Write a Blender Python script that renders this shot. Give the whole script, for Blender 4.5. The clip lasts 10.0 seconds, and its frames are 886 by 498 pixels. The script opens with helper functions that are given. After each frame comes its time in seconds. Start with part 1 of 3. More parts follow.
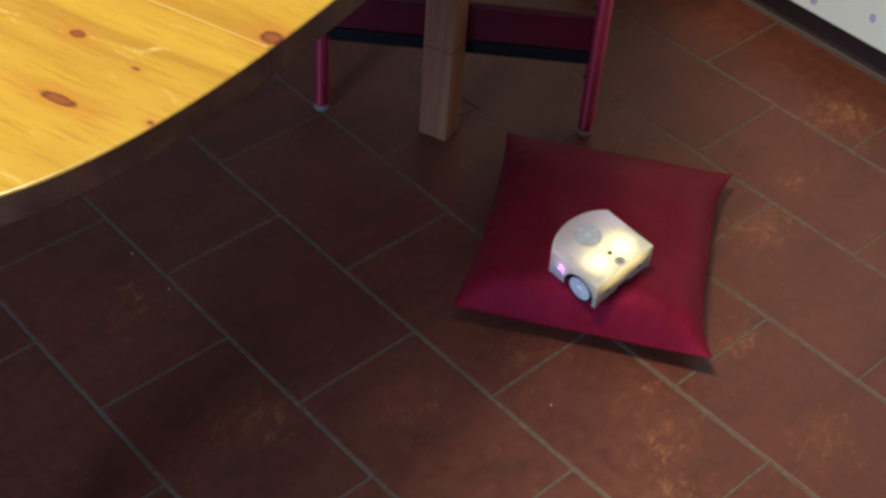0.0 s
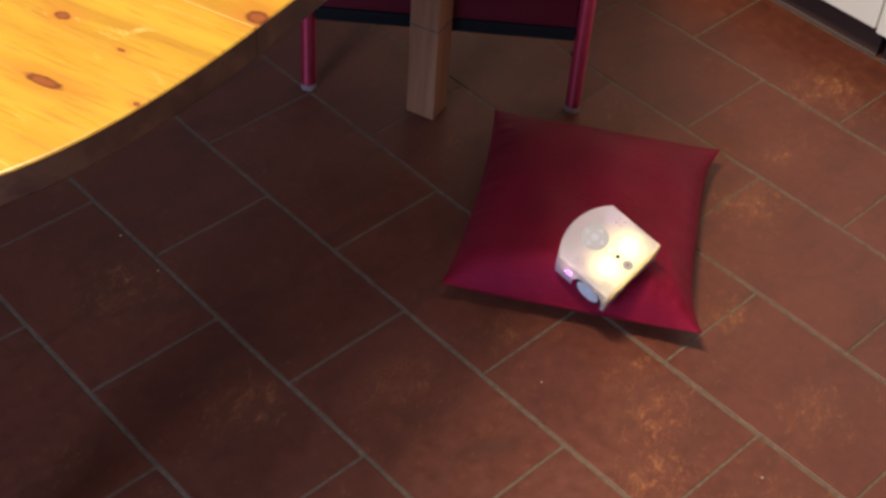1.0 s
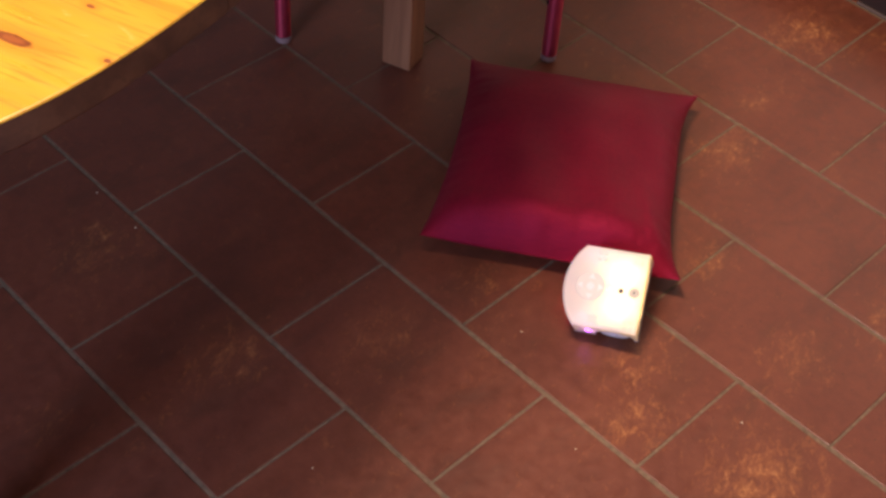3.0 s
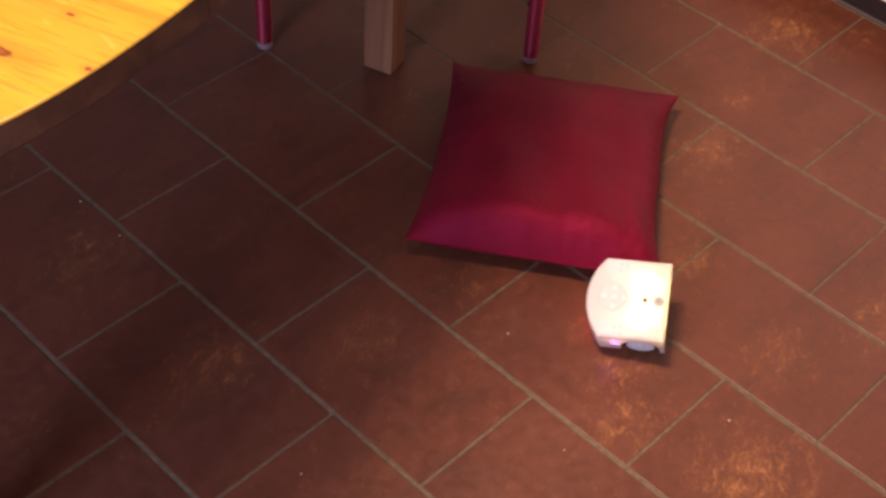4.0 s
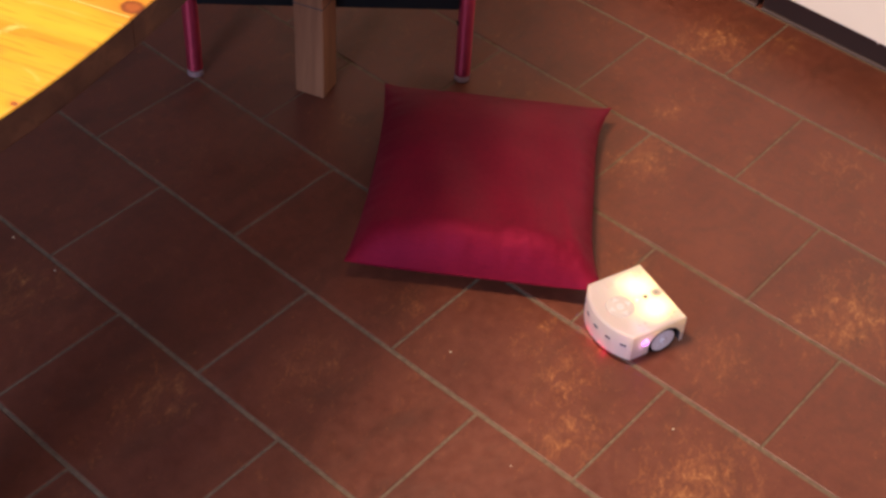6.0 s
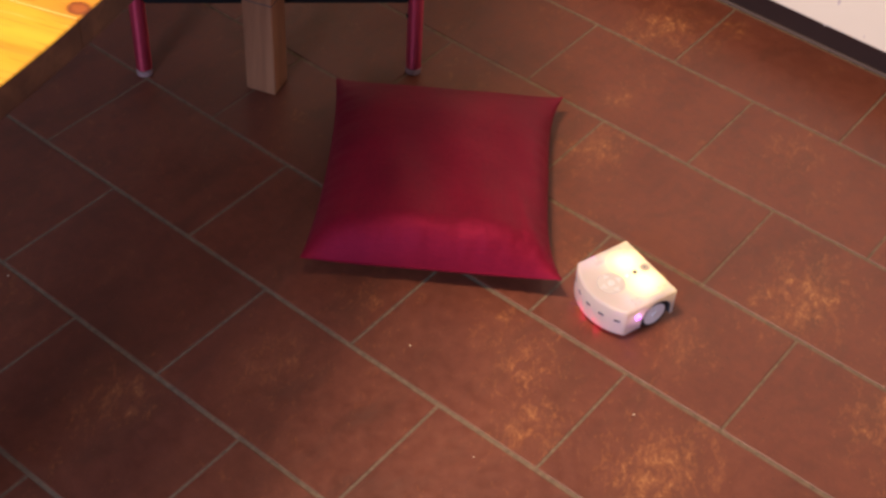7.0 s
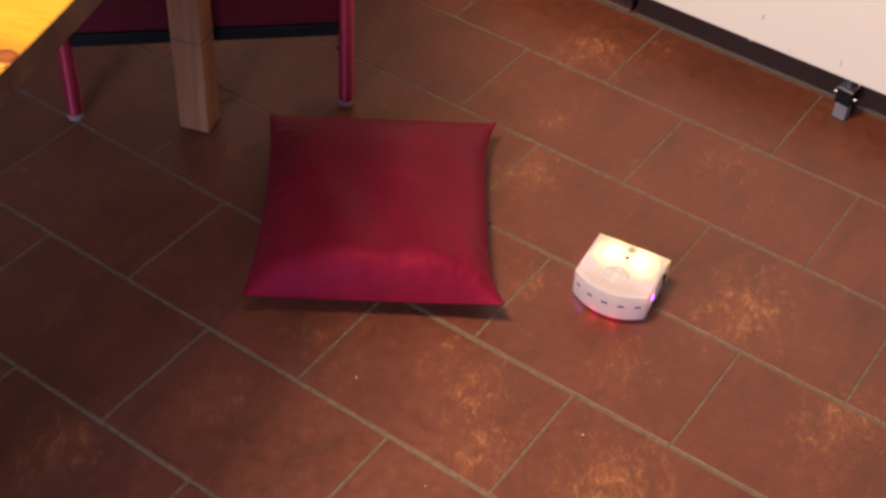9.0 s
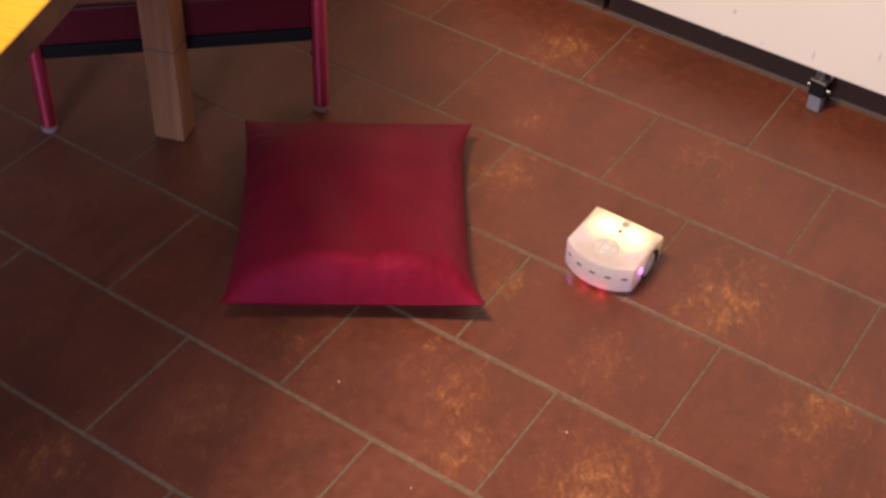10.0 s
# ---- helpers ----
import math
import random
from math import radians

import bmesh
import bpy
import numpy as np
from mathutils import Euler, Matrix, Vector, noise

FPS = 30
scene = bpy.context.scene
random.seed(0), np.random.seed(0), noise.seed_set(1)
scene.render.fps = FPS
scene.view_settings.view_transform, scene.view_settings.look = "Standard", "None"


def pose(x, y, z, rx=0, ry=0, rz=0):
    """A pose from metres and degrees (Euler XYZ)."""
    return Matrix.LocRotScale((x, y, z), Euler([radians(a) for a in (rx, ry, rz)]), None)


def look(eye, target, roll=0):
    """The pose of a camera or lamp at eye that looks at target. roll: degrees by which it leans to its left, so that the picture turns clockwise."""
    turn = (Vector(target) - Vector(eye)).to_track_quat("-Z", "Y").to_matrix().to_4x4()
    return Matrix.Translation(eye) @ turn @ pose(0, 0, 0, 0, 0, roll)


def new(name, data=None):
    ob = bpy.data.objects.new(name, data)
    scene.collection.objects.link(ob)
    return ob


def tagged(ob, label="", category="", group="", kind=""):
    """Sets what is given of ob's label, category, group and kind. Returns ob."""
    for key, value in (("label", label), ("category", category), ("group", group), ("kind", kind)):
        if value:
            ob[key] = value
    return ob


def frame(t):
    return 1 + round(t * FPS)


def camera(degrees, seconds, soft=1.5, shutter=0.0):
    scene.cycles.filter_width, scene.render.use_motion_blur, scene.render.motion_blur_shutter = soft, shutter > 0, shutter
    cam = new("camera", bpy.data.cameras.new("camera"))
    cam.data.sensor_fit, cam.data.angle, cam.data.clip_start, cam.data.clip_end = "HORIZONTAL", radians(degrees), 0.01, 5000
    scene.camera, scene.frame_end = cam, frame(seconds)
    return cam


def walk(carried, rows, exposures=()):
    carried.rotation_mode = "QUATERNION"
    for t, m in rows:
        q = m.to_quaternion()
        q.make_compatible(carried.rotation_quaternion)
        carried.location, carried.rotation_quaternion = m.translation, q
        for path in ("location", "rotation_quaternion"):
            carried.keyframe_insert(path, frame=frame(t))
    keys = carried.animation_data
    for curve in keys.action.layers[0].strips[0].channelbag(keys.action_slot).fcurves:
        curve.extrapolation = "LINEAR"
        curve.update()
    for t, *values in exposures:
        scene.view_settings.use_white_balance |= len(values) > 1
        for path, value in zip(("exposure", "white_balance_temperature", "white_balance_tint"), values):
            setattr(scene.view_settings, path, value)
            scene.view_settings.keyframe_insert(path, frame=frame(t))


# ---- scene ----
cam = camera(35.0, 10.0, soft=2.8)
PATH = [
    (0, (0.791, -0.902, 1.389), (-0.235, 0.127, 0.015), 4.4),
    (0.3, (0.791, -0.902, 1.3884), (-0.2359, 0.1324, 0.0066), 4.34),
    (0.5, (0.791, -0.902, 1.388), (-0.222, 0.124, 0.001), 4.3),
    (0.6, (0.7912, -0.902, 1.3882), (-0.2292, 0.1337, -0.0004), 4.28),
    (0.7, (0.7914, -0.902, 1.3884), (-0.2318, 0.1383, -0.0018), 4.26),
    (0.8, (0.7916, -0.902, 1.3886), (-0.2254, 0.1355, -0.0032), 4.24),
    (0.9, (0.7918, -0.902, 1.3888), (-0.2149, 0.1287, -0.0046), 4.22),
    (1, (0.792, -0.902, 1.389), (-0.208, 0.125, -0.006), 4.2),
    (1.2, (0.7916, -0.9016, 1.389), (-0.2038, 0.128, -0.0092), 4.24),
    (1.5, (0.791, -0.901, 1.389), (-0.196, 0.127, -0.014), 4.3),
    (1.7, (0.791, -0.9002, 1.389), (-0.1895, 0.1291, -0.0236), 4.34),
    (1.9, (0.791, -0.8994, 1.389), (-0.1763, 0.1214, -0.0332), 4.38),
    (2, (0.791, -0.899, 1.389), (-0.172, 0.119, -0.038), 4.4),
    (2.1, (0.7914, -0.8988, 1.3892), (-0.1744, 0.1254, -0.0424), 4.38),
    (2.2, (0.7918, -0.8986, 1.3894), (-0.1723, 0.1257, -0.0468), 4.36),
    (2.3, (0.7922, -0.8984, 1.3896), (-0.1704, 0.1241, -0.0512), 4.34),
    (2.4, (0.7926, -0.8982, 1.3898), (-0.162, 0.1183, -0.0556), 4.32),
    (2.5, (0.793, -0.898, 1.39), (-0.15, 0.106, -0.06), 4.3),
    (2.7, (0.793, -0.898, 1.3899), (-0.156, 0.1143, -0.0587), 4.23),
    (3.8, (0.793, -0.898, 1.3891), (-0.1368, 0.1237, -0.0513), 3.87),
    (4, (0.793, -0.898, 1.389), (-0.138, 0.133, -0.05), 3.8),
    (4.2, (0.7934, -0.8972, 1.3894), (-0.1278, 0.1311, -0.0504), 3.72),
    (4.3, (0.7936, -0.8968, 1.3896), (-0.1295, 0.1389, -0.0506), 3.68),
    (4.5, (0.794, -0.896, 1.39), (-0.122, 0.145, -0.051), 3.6),
    (4.7, (0.794, -0.896, 1.39), (-0.1127, 0.1553, -0.0478), 3.64),
    (5, (0.794, -0.896, 1.39), (-0.104, 0.172, -0.043), 3.7),
    (5.3, (0.7952, -0.8954, 1.39), (-0.0976, 0.1903, -0.0406), 3.76),
    (5.5, (0.796, -0.895, 1.39), (-0.086, 0.192, -0.039), 3.8),
    (5.7, (0.796, -0.895, 1.39), (-0.0962, 0.2055, -0.0378), 3.81),
    (6.8, (0.796, -0.895, 1.39), (-0.0521, 0.2361, -0.0312), 3.89),
    (7, (0.796, -0.895, 1.39), (-0.037, 0.241, -0.03), 3.9),
    (7.2, (0.7956, -0.895, 1.39), (-0.031, 0.2373, -0.0292), 3.74),
    (7.3, (0.7954, -0.895, 1.39), (-0.0303, 0.2394, -0.0288), 3.66),
    (7.5, (0.795, -0.895, 1.39), (-0.032, 0.248, -0.028), 3.5),
    (7.7, (0.7954, -0.895, 1.3904), (-0.0314, 0.2677, -0.0252), 3.66),
    (7.8, (0.7956, -0.895, 1.3906), (-0.0281, 0.2673, -0.0238), 3.74),
    (8, (0.796, -0.895, 1.391), (-0.014, 0.266, -0.021), 3.9),
    (8.2, (0.7968, -0.8946, 1.391), (-0.0186, 0.2921, -0.013), 3.74),
    (8.3, (0.7972, -0.8944, 1.391), (-0.019, 0.2971, -0.009), 3.66),
    (8.4, (0.7976, -0.8942, 1.391), (-0.0136, 0.3079, -0.005), 3.58),
    (8.5, (0.798, -0.894, 1.391), (-0.003, 0.298, -0.001), 3.5),
    (8.6, (0.7976, -0.8942, 1.3912), (-0.0013, 0.3025, -0), 3.48),
    (8.8, (0.7968, -0.8946, 1.3916), (0.0124, 0.3015, 0.002), 3.44),
    (8.9, (0.7964, -0.8948, 1.3918), (0.011, 0.307, 0.003), 3.42),
    (9, (0.796, -0.895, 1.392), (0.012, 0.313, 0.004), 3.4),
    (9.2, (0.7984, -0.8946, 1.39), (0.0135, 0.3336, 0.006), 3.2),
    (9.3, (0.7996, -0.8944, 1.389), (0.021, 0.3274, 0.007), 3.1),
    (9.5, (0.802, -0.894, 1.387), (0.025, 0.33, 0.009), 2.9),
    (9.7, (0.8016, -0.8948, 1.387), (0.0316, 0.3353, 0.0078), 2.74),
    (10, (0.801, -0.896, 1.387), (0.035, 0.332, 0.006), 2.5),
]
walk(cam, [(t, look(eye, target, roll)) for t, eye, target, roll in PATH],
     exposures=[(0.0, 0.20, 4980, -8), (0.5, 0.28, 5330, -4), (1.0, 0.45, 5750, 6), (1.5, 0.58, 6150, 14), (2.0, 0.68, 6450, 17), (2.5, 0.66, 6480, 21), (5.0, 0.70, 6650, 22), (10.0, 0.72, 6650, 18)])

# ---- light ----
world = bpy.data.worlds.new("room_air")
scene.world = world
world.use_nodes = True
world.node_tree.nodes["Background"].inputs[0].default_value = (0.70, 0.74, 1.0, 1)
world.node_tree.nodes["Background"].inputs[1].default_value = 0.016
BULBS = (((0.62, -0.40, 2.3), 1.6, 0.06), ((0.26, -0.43, 2.3), 5.0, 0.14), ((-0.035, -0.50, 2.3), 24.0, 0.25), ((-0.28, -0.58, 2.3), 20.5, 0.25))
for at, watts, wide in BULBS:
    lamp_data = bpy.data.lights.new("ceiling_bulb", "AREA")
    lamp_data.shape, lamp_data.size = "DISK", wide
    lamp_data.energy, lamp_data.color = watts, (1.0, 0.78, 0.53)
    lamp = new("ceiling_bulb", lamp_data)
    lamp.matrix_world = pose(*at)
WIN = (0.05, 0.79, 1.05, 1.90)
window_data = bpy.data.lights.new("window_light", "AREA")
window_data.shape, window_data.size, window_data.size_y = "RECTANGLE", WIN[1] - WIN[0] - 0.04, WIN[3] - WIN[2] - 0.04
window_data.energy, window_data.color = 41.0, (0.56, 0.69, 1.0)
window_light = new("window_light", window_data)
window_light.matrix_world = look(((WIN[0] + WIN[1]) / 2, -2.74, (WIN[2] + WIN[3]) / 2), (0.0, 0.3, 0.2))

# ---- materials ----


class Mat:
    """A small node builder."""

    def __init__(self, name, rough=0.5, metal=0.0, color=(0.5, 0.5, 0.5)):
        self.m = bpy.data.materials.new(name)
        self.m.use_nodes = True
        self.t = self.m.node_tree
        self.b = self.t.nodes["Principled BSDF"]
        self.b.inputs["Roughness"].default_value = rough
        self.b.inputs["Metallic"].default_value = metal
        self.b.inputs["Base Color"].default_value = (*color, 1)

    def n(self, kind, **sets):
        node = self.t.nodes.new(kind)
        for key, value in sets.items():
            node.inputs[key.replace("_", " ")].default_value = value
        return node

    def link(self, a, b):
        self.t.links.new(a, b)

    def coords(self, scale=(1, 1, 1), rot=(0, 0, 0), world_space=False, shift=None):
        if world_space:
            out = self.n("ShaderNodeNewGeometry").outputs["Position"]
        else:
            out = self.n("ShaderNodeTexCoord").outputs["Object"]
        mp = self.n("ShaderNodeMapping")
        mp.inputs["Scale"].default_value = scale
        mp.inputs["Rotation"].default_value = rot
        self.link(out, mp.inputs["Vector"])
        if shift is not None:
            self.link(shift, mp.inputs["Location"])
        return mp.outputs[0]

    def askew(self, degrees, scale):
        """Floor coordinates turned so that x runs along that heading, then scaled."""
        turn = self.coords(rot=(0, 0, radians(-degrees)), world_space=True)
        mp = self.n("ShaderNodeMapping")
        mp.inputs["Scale"].default_value = scale
        self.link(turn, mp.inputs["Vector"])
        return mp.outputs[0]

    def noise_warp(self, vec, scale, far):
        """The same coordinates, pushed about by a noise."""
        node = self.n("ShaderNodeTexNoise", Scale=scale, Detail=3.0)
        self.link(vec, node.inputs["Vector"])
        off = self.n("ShaderNodeVectorMath")
        off.operation = "MULTIPLY_ADD"
        self.link(node.outputs["Color"], off.inputs[0])
        off.inputs[1].default_value = (2 * far, 2 * far, 0)
        add = self.n("ShaderNodeVectorMath")
        add.operation = "ADD"
        add.inputs[1].default_value = (-far, -far, 0)
        self.link(vec, add.inputs[0])
        self.link(add.outputs[0], off.inputs[2])
        return off.outputs[0]

    def noise(self, vec, scale, detail=4, rough=0.55, distort=0.0):
        node = self.n("ShaderNodeTexNoise", Scale=scale, Detail=detail, Roughness=rough, Distortion=distort)
        self.link(vec, node.inputs["Vector"])
        return node.outputs["Fac"]

    def ramp(self, fac, *stops):
        node = self.n("ShaderNodeValToRGB")
        el = node.color_ramp.elements
        while len(el) < len(stops):
            el.new(0.5)
        for e, (p, c) in zip(el, stops):
            e.position = p
            e.color = (c, c, c, 1) if isinstance(c, (int, float)) else (*c, 1)
        self.link(fac, node.inputs[0])
        return node.outputs[0]

    def mix(self, fac, a, b, mode="MIX"):
        node = self.n("ShaderNodeMix")
        node.data_type, node.blend_type = "RGBA", mode
        for sock, v in ((node.inputs[0], fac), (node.inputs[6], a), (node.inputs[7], b)):
            if hasattr(v, "is_linked"):
                self.link(v, sock)
            elif isinstance(v, (int, float)):
                sock.default_value = v
            else:
                sock.default_value = (*v, 1)
        return node.outputs[2]

    def math(self, op, a, b=0.0, clamp=False):
        node = self.n("ShaderNodeMath")
        node.operation, node.use_clamp = op, clamp
        for sock, v in zip(node.inputs, (a, b)):
            if hasattr(v, "is_linked"):
                self.link(v, sock)
            else:
                sock.default_value = v
        return node.outputs[0]

    def color(self, sock):
        self.link(sock, self.b.inputs["Base Color"])

    def rough(self, sock):
        self.link(sock, self.b.inputs["Roughness"])

    def bump(self, sock, strength, dist=0.002):
        node = self.n("ShaderNodeBump", Strength=strength, Distance=dist)
        self.link(sock, node.inputs["Height"])
        self.link(node.outputs[0], self.b.inputs["Normal"])


FLECKED = ((-0.072, 0.862, 0.043, 1),
           (0.015, 0.952, 0.021, 0.6),
           (0.019, 0.536, 0.031, 0.9),
           (-0.02, 0.662, 0.021, 0.6),
           (0.41, 0.479, 0.052, 1),
           (0.249, 0.743, 0.044, 0.4),
           (0.14, 0.333, 0.026, 0.7),
           (0.328, 0.292, 0.034, 0.6),
           (0.131, 0.154, 0.029, 0.5),
           (0.252, 0.056, 0.039, 0.7),
           (0.413, 0.102, 0.052, 1),
           (0.594, 0.368, 0.045, 0.8),
           (-0.042, 0.071, 0.026, 0.5),
           (-0.047, -0.091, 0.039, 0.5),
           (-0.425, -0.265, 0.042, 0.6),
           (-0.16, -0.256, 0.04, 0.6),
           (0.194, 0.133, 0.04, 0.6),
           (0.0, 0.86, 0.028, 0.4))


def mat_tile():
    k = Mat("brown_clay_tile", 0.42)
    rnd = k.n("ShaderNodeObjectInfo").outputs["Random"]
    isl = k.n("ShaderNodeNewGeometry").outputs["Random Per Island"]
    tone = k.math("FRACT", k.math("ADD", k.math("MULTIPLY", rnd, 7.31), isl))
    p = k.coords(world_space=True)
    fine = k.noise(p, 420, 3)
    mid = k.noise(p, 60, 5, 0.65)
    big = k.noise(p, 7.0, 3, 0.5)
    base = k.ramp(k.math("ADD", k.math("MULTIPLY", mid, 0.6), k.math("MULTIPLY", big, 0.4)),
                  (0.32, (0.100, 0.0260, 0.0136)), (0.55, (0.150, 0.0400, 0.0208)), (0.75, (0.185, 0.0535, 0.0263)))
    base = k.mix(k.math("MULTIPLY", tone, 0.35), base, (0.10, 0.032, 0.02))
    smoke = k.ramp(k.noise(k.coords((1.0, 0.45, 1), rot=(0, 0, 0.3), world_space=True), 16, 4, 0.6, 0.6), (0.50, 0.0), (0.72, 1.0))
    base = k.mix(k.math("MULTIPLY", smoke, 0.6), base, (0.07, 0.024, 0.014))
    # flame-flecked ochre patches: ragged, with bright cores, streaked askew to the joints
    sep = k.n("ShaderNodeSeparateXYZ")
    k.link(k.noise_warp(p, 26, 0.035), sep.inputs[0])
    cluster = k.math("MULTIPLY", k.ramp(k.noise(k.askew(120, (0.6, 1.0, 1)), 8.5, 3, 0.6), (0.50, 0.0), (0.74, 1.0)), 0.55)
    for px, py, pr, strong in FLECKED:
        dx = k.math("DIVIDE", k.math("SUBTRACT", sep.outputs[0], px), pr * 1.25)
        dy = k.math("DIVIDE", k.math("SUBTRACT", sep.outputs[1], py), pr * 1.75)
        d = k.math("SQRT", k.math("ADD", k.math("MULTIPLY", dx, dx), k.math("MULTIPLY", dy, dy)))
        cluster = k.math("MAXIMUM", cluster, k.math("MULTIPLY", k.ramp(k.math("MULTIPLY", d, 0.5), (0.12, 1.0), (0.78, 0.0)), 0.25 + 0.75 * strong))
    streak = k.noise(k.askew(112, (0.62, 1.0, 1)), 58, 7, 0.74, 0.6)
    grit = k.noise(k.askew(118, (0.6, 1.0, 1)), 190, 4, 0.7, 0.5)
    heat = k.math("ADD", k.math("ADD", k.math("MULTIPLY", streak, 0.66), k.math("MULTIPLY", grit, 0.34)), k.math("MULTIPLY", cluster, 0.145))
    flecks = k.ramp(heat, (0.575, 0.0), (0.625, 0.45), (0.70, 1.0))
    cores = k.ramp(heat, (0.665, 0.0), (0.73, 1.0))
    dots = k.ramp(k.noise(p, 260, 2, 0.5), (0.71, 0.0), (0.77, 1.0))
    base = k.mix(k.math("MULTIPLY", cluster, 0.22), base, (0.215, 0.074, 0.030))
    base = k.mix(k.math("MULTIPLY", flecks, 0.50), base, (0.30, 0.105, 0.036))
    base = k.mix(k.math("MULTIPLY", cores, 0.42), base, (0.46, 0.20, 0.075))
    base = k.mix(k.math("MULTIPLY", dots, 0.35), base, (0.34, 0.15, 0.07))
    pits = k.ramp(k.noise(p, 160, 2, 0.5), (0.24, 1.0), (0.30, 0.0))
    base = k.mix(k.math("MULTIPLY", pits, 0.5), base, (0.03, 0.014, 0.01))
    k.color(base)
    k.rough(k.ramp(mid, (0.3, 0.36), (0.7, 0.54)))
    k.b.inputs["Specular IOR Level"].default_value = 0.45
    k.bump(k.math("ADD", k.math("MULTIPLY", mid, 0.7), k.math("MULTIPLY", fine, 0.3)), 0.22, 0.0015)
    return k.m


def mat_grout():
    k = Mat("grey_grout", 0.9)
    p = k.coords(world_space=True)
    k.color(k.ramp(k.noise(p, 90, 5, 0.7), (0.3, (0.094, 0.060, 0.035)), (0.7, (0.188, 0.123, 0.073))))
    k.bump(k.noise(p, 500, 3), 0.4, 0.001)
    return k.m


def mat_pine(knots):
    """Varnished knotty pine, grain along the local x axis; knots: x, y, half length, half width."""
    k = Mat("varnished_pine", 0.3)
    p = k.coords()
    sep = k.n("ShaderNodeSeparateXYZ")
    k.link(p, sep.inputs[0])
    x, y, z = sep.outputs
    deep = k.math("DIVIDE", k.math("SUBTRACT", z, 0.75), 0.018)
    pull, dark, core, ring = None, None, None, None
    for kx, ky, a, b in knots:
        dx = k.math("DIVIDE", k.math("SUBTRACT", x, kx), a)
        dy = k.math("DIVIDE", k.math("SUBTRACT", y, ky), b)
        d = k.math("SQRT", k.math("ADD", k.math("MULTIPLY", deep, deep), k.math("ADD", k.math("MULTIPLY", dx, dx), k.math("MULTIPLY", dy, dy))))
        near = k.math("DIVIDE", b, k.math("ADD", 1.0, k.math("MULTIPLY", d, d)))
        edge = k.ramp(k.math("ADD", d, k.math("MULTIPLY", k.noise(p, 160, 2), 0.35)), (0.72, 1.0), (1.20, 0.0))
        rim = k.ramp(k.math("ADD", d, k.math("MULTIPLY", k.noise(p, 300, 3), 0.3)), (0.48, 0.0), (0.82, 1.0))
        ring = rim if ring is None else k.math("MINIMUM", ring, rim)
        halo = k.ramp(k.math("MULTIPLY", d, 0.4), (0.35, 1.0), (1.0, 0.0))
        pull = near if pull is None else k.math("ADD", pull, near)
        dark = edge if dark is None else k.math("MAXIMUM", dark, edge)
        core = halo if core is None else k.math("MAXIMUM", core, halo)
    comb = k.n("ShaderNodeCombineXYZ")
    k.link(k.math("MULTIPLY", x, 0.07), comb.inputs[0])
    # every stave has grain of its own
    stave = k.math("FLOOR", k.math("DIVIDE", k.math("ADD", y, 3.0), 0.118))
    k.link(k.math("ADD", y, k.math("MULTIPLY", pull, 1.2)), comb.inputs[1])
    k.link(k.math("MULTIPLY", stave, 3.7), comb.inputs[2])
    grain = k.noise(comb.outputs[0], 130, 4, 0.6, 0.3)
    rings = k.noise(comb.outputs[0], 34, 2, 0.5, 0.5)
    tone = k.noise(comb.outputs[0], 6, 2)
    c = k.ramp(rings, (0.35, (0.43, 0.262, 0.022)), (0.55, (0.385, 0.214, 0.015)), (0.66, (0.28, 0.138, 0.010)))
    c = k.mix(k.math("MULTIPLY", k.ramp(grain, (0.5, 0.0), (0.75, 1.0)), 0.45), c, (0.36, 0.160, 0.018))
    c = k.mix(k.math("MULTIPLY", tone, 0.4), c, (0.46, 0.284, 0.032))
    c = k.mix(k.math("MULTIPLY", core, 0.6), c, (0.36, 0.125, 0.016))
    blocks = k.n("ShaderNodeTexWhiteNoise")
    blocks.noise_dimensions = "2D"
    cb = k.n("ShaderNodeCombineXYZ")
    k.link(k.math("FLOOR", k.math("ADD", k.math("DIVIDE", x, 0.31), k.math("MULTIPLY", stave, 0.37))), cb.inputs[0])
    k.link(stave, cb.inputs[1])
    k.link(cb.outputs[0], blocks.inputs["Vector"])
    c = k.mix(k.math("MULTIPLY", blocks.outputs[0], 0.28), c, (0.38, 0.185, 0.012))
    pale = k.ramp(k.noise(k.coords((0.35, 1.6, 1)), 26, 5, 0.7, 1.2), (0.60, 0.0), (0.68, 1.0))
    c = k.mix(k.math("MULTIPLY", pale, 0.5), c, (0.60, 0.42, 0.13))
    lines = k.ramp(k.noise(comb.outputs[0], 320, 2, 0.5), (0.56, 0.0), (0.66, 1.0))
    c = k.mix(k.math("MULTIPLY", lines, 0.40), c, (0.27, 0.10, 0.010))
    c = k.mix(dark, c, k.mix(ring, (0.20, 0.058, 0.014), (0.075, 0.016, 0.007)))
    k.color(c)
    k.rough(k.ramp(grain, (0.3, 0.26), (0.7, 0.40)))
    k.bump(grain, 0.08, 0.001)
    return k.m


def mat_wood(name, light, dark, axis, rough=0.5):
    k = Mat(name, rough)
    s = [1.0, 1.0, 1.0]
    s[axis] = 0.07
    p = k.coords(tuple(s))
    g = k.noise(p, 120, 4, 0.6, 0.4)
    r = k.noise(p, 30, 2, 0.5, 0.6)
    c = k.mix(k.ramp(r, (0.35, 0.0), (0.68, 1.0)), light, dark)
    c = k.mix(k.math("MULTIPLY", k.ramp(g, (0.5, 0.0), (0.8, 1.0)), 0.5), c, tuple(v * 0.5 for v in dark))
    k.color(c)
    k.bump(g, 0.15, 0.001)
    return k.m


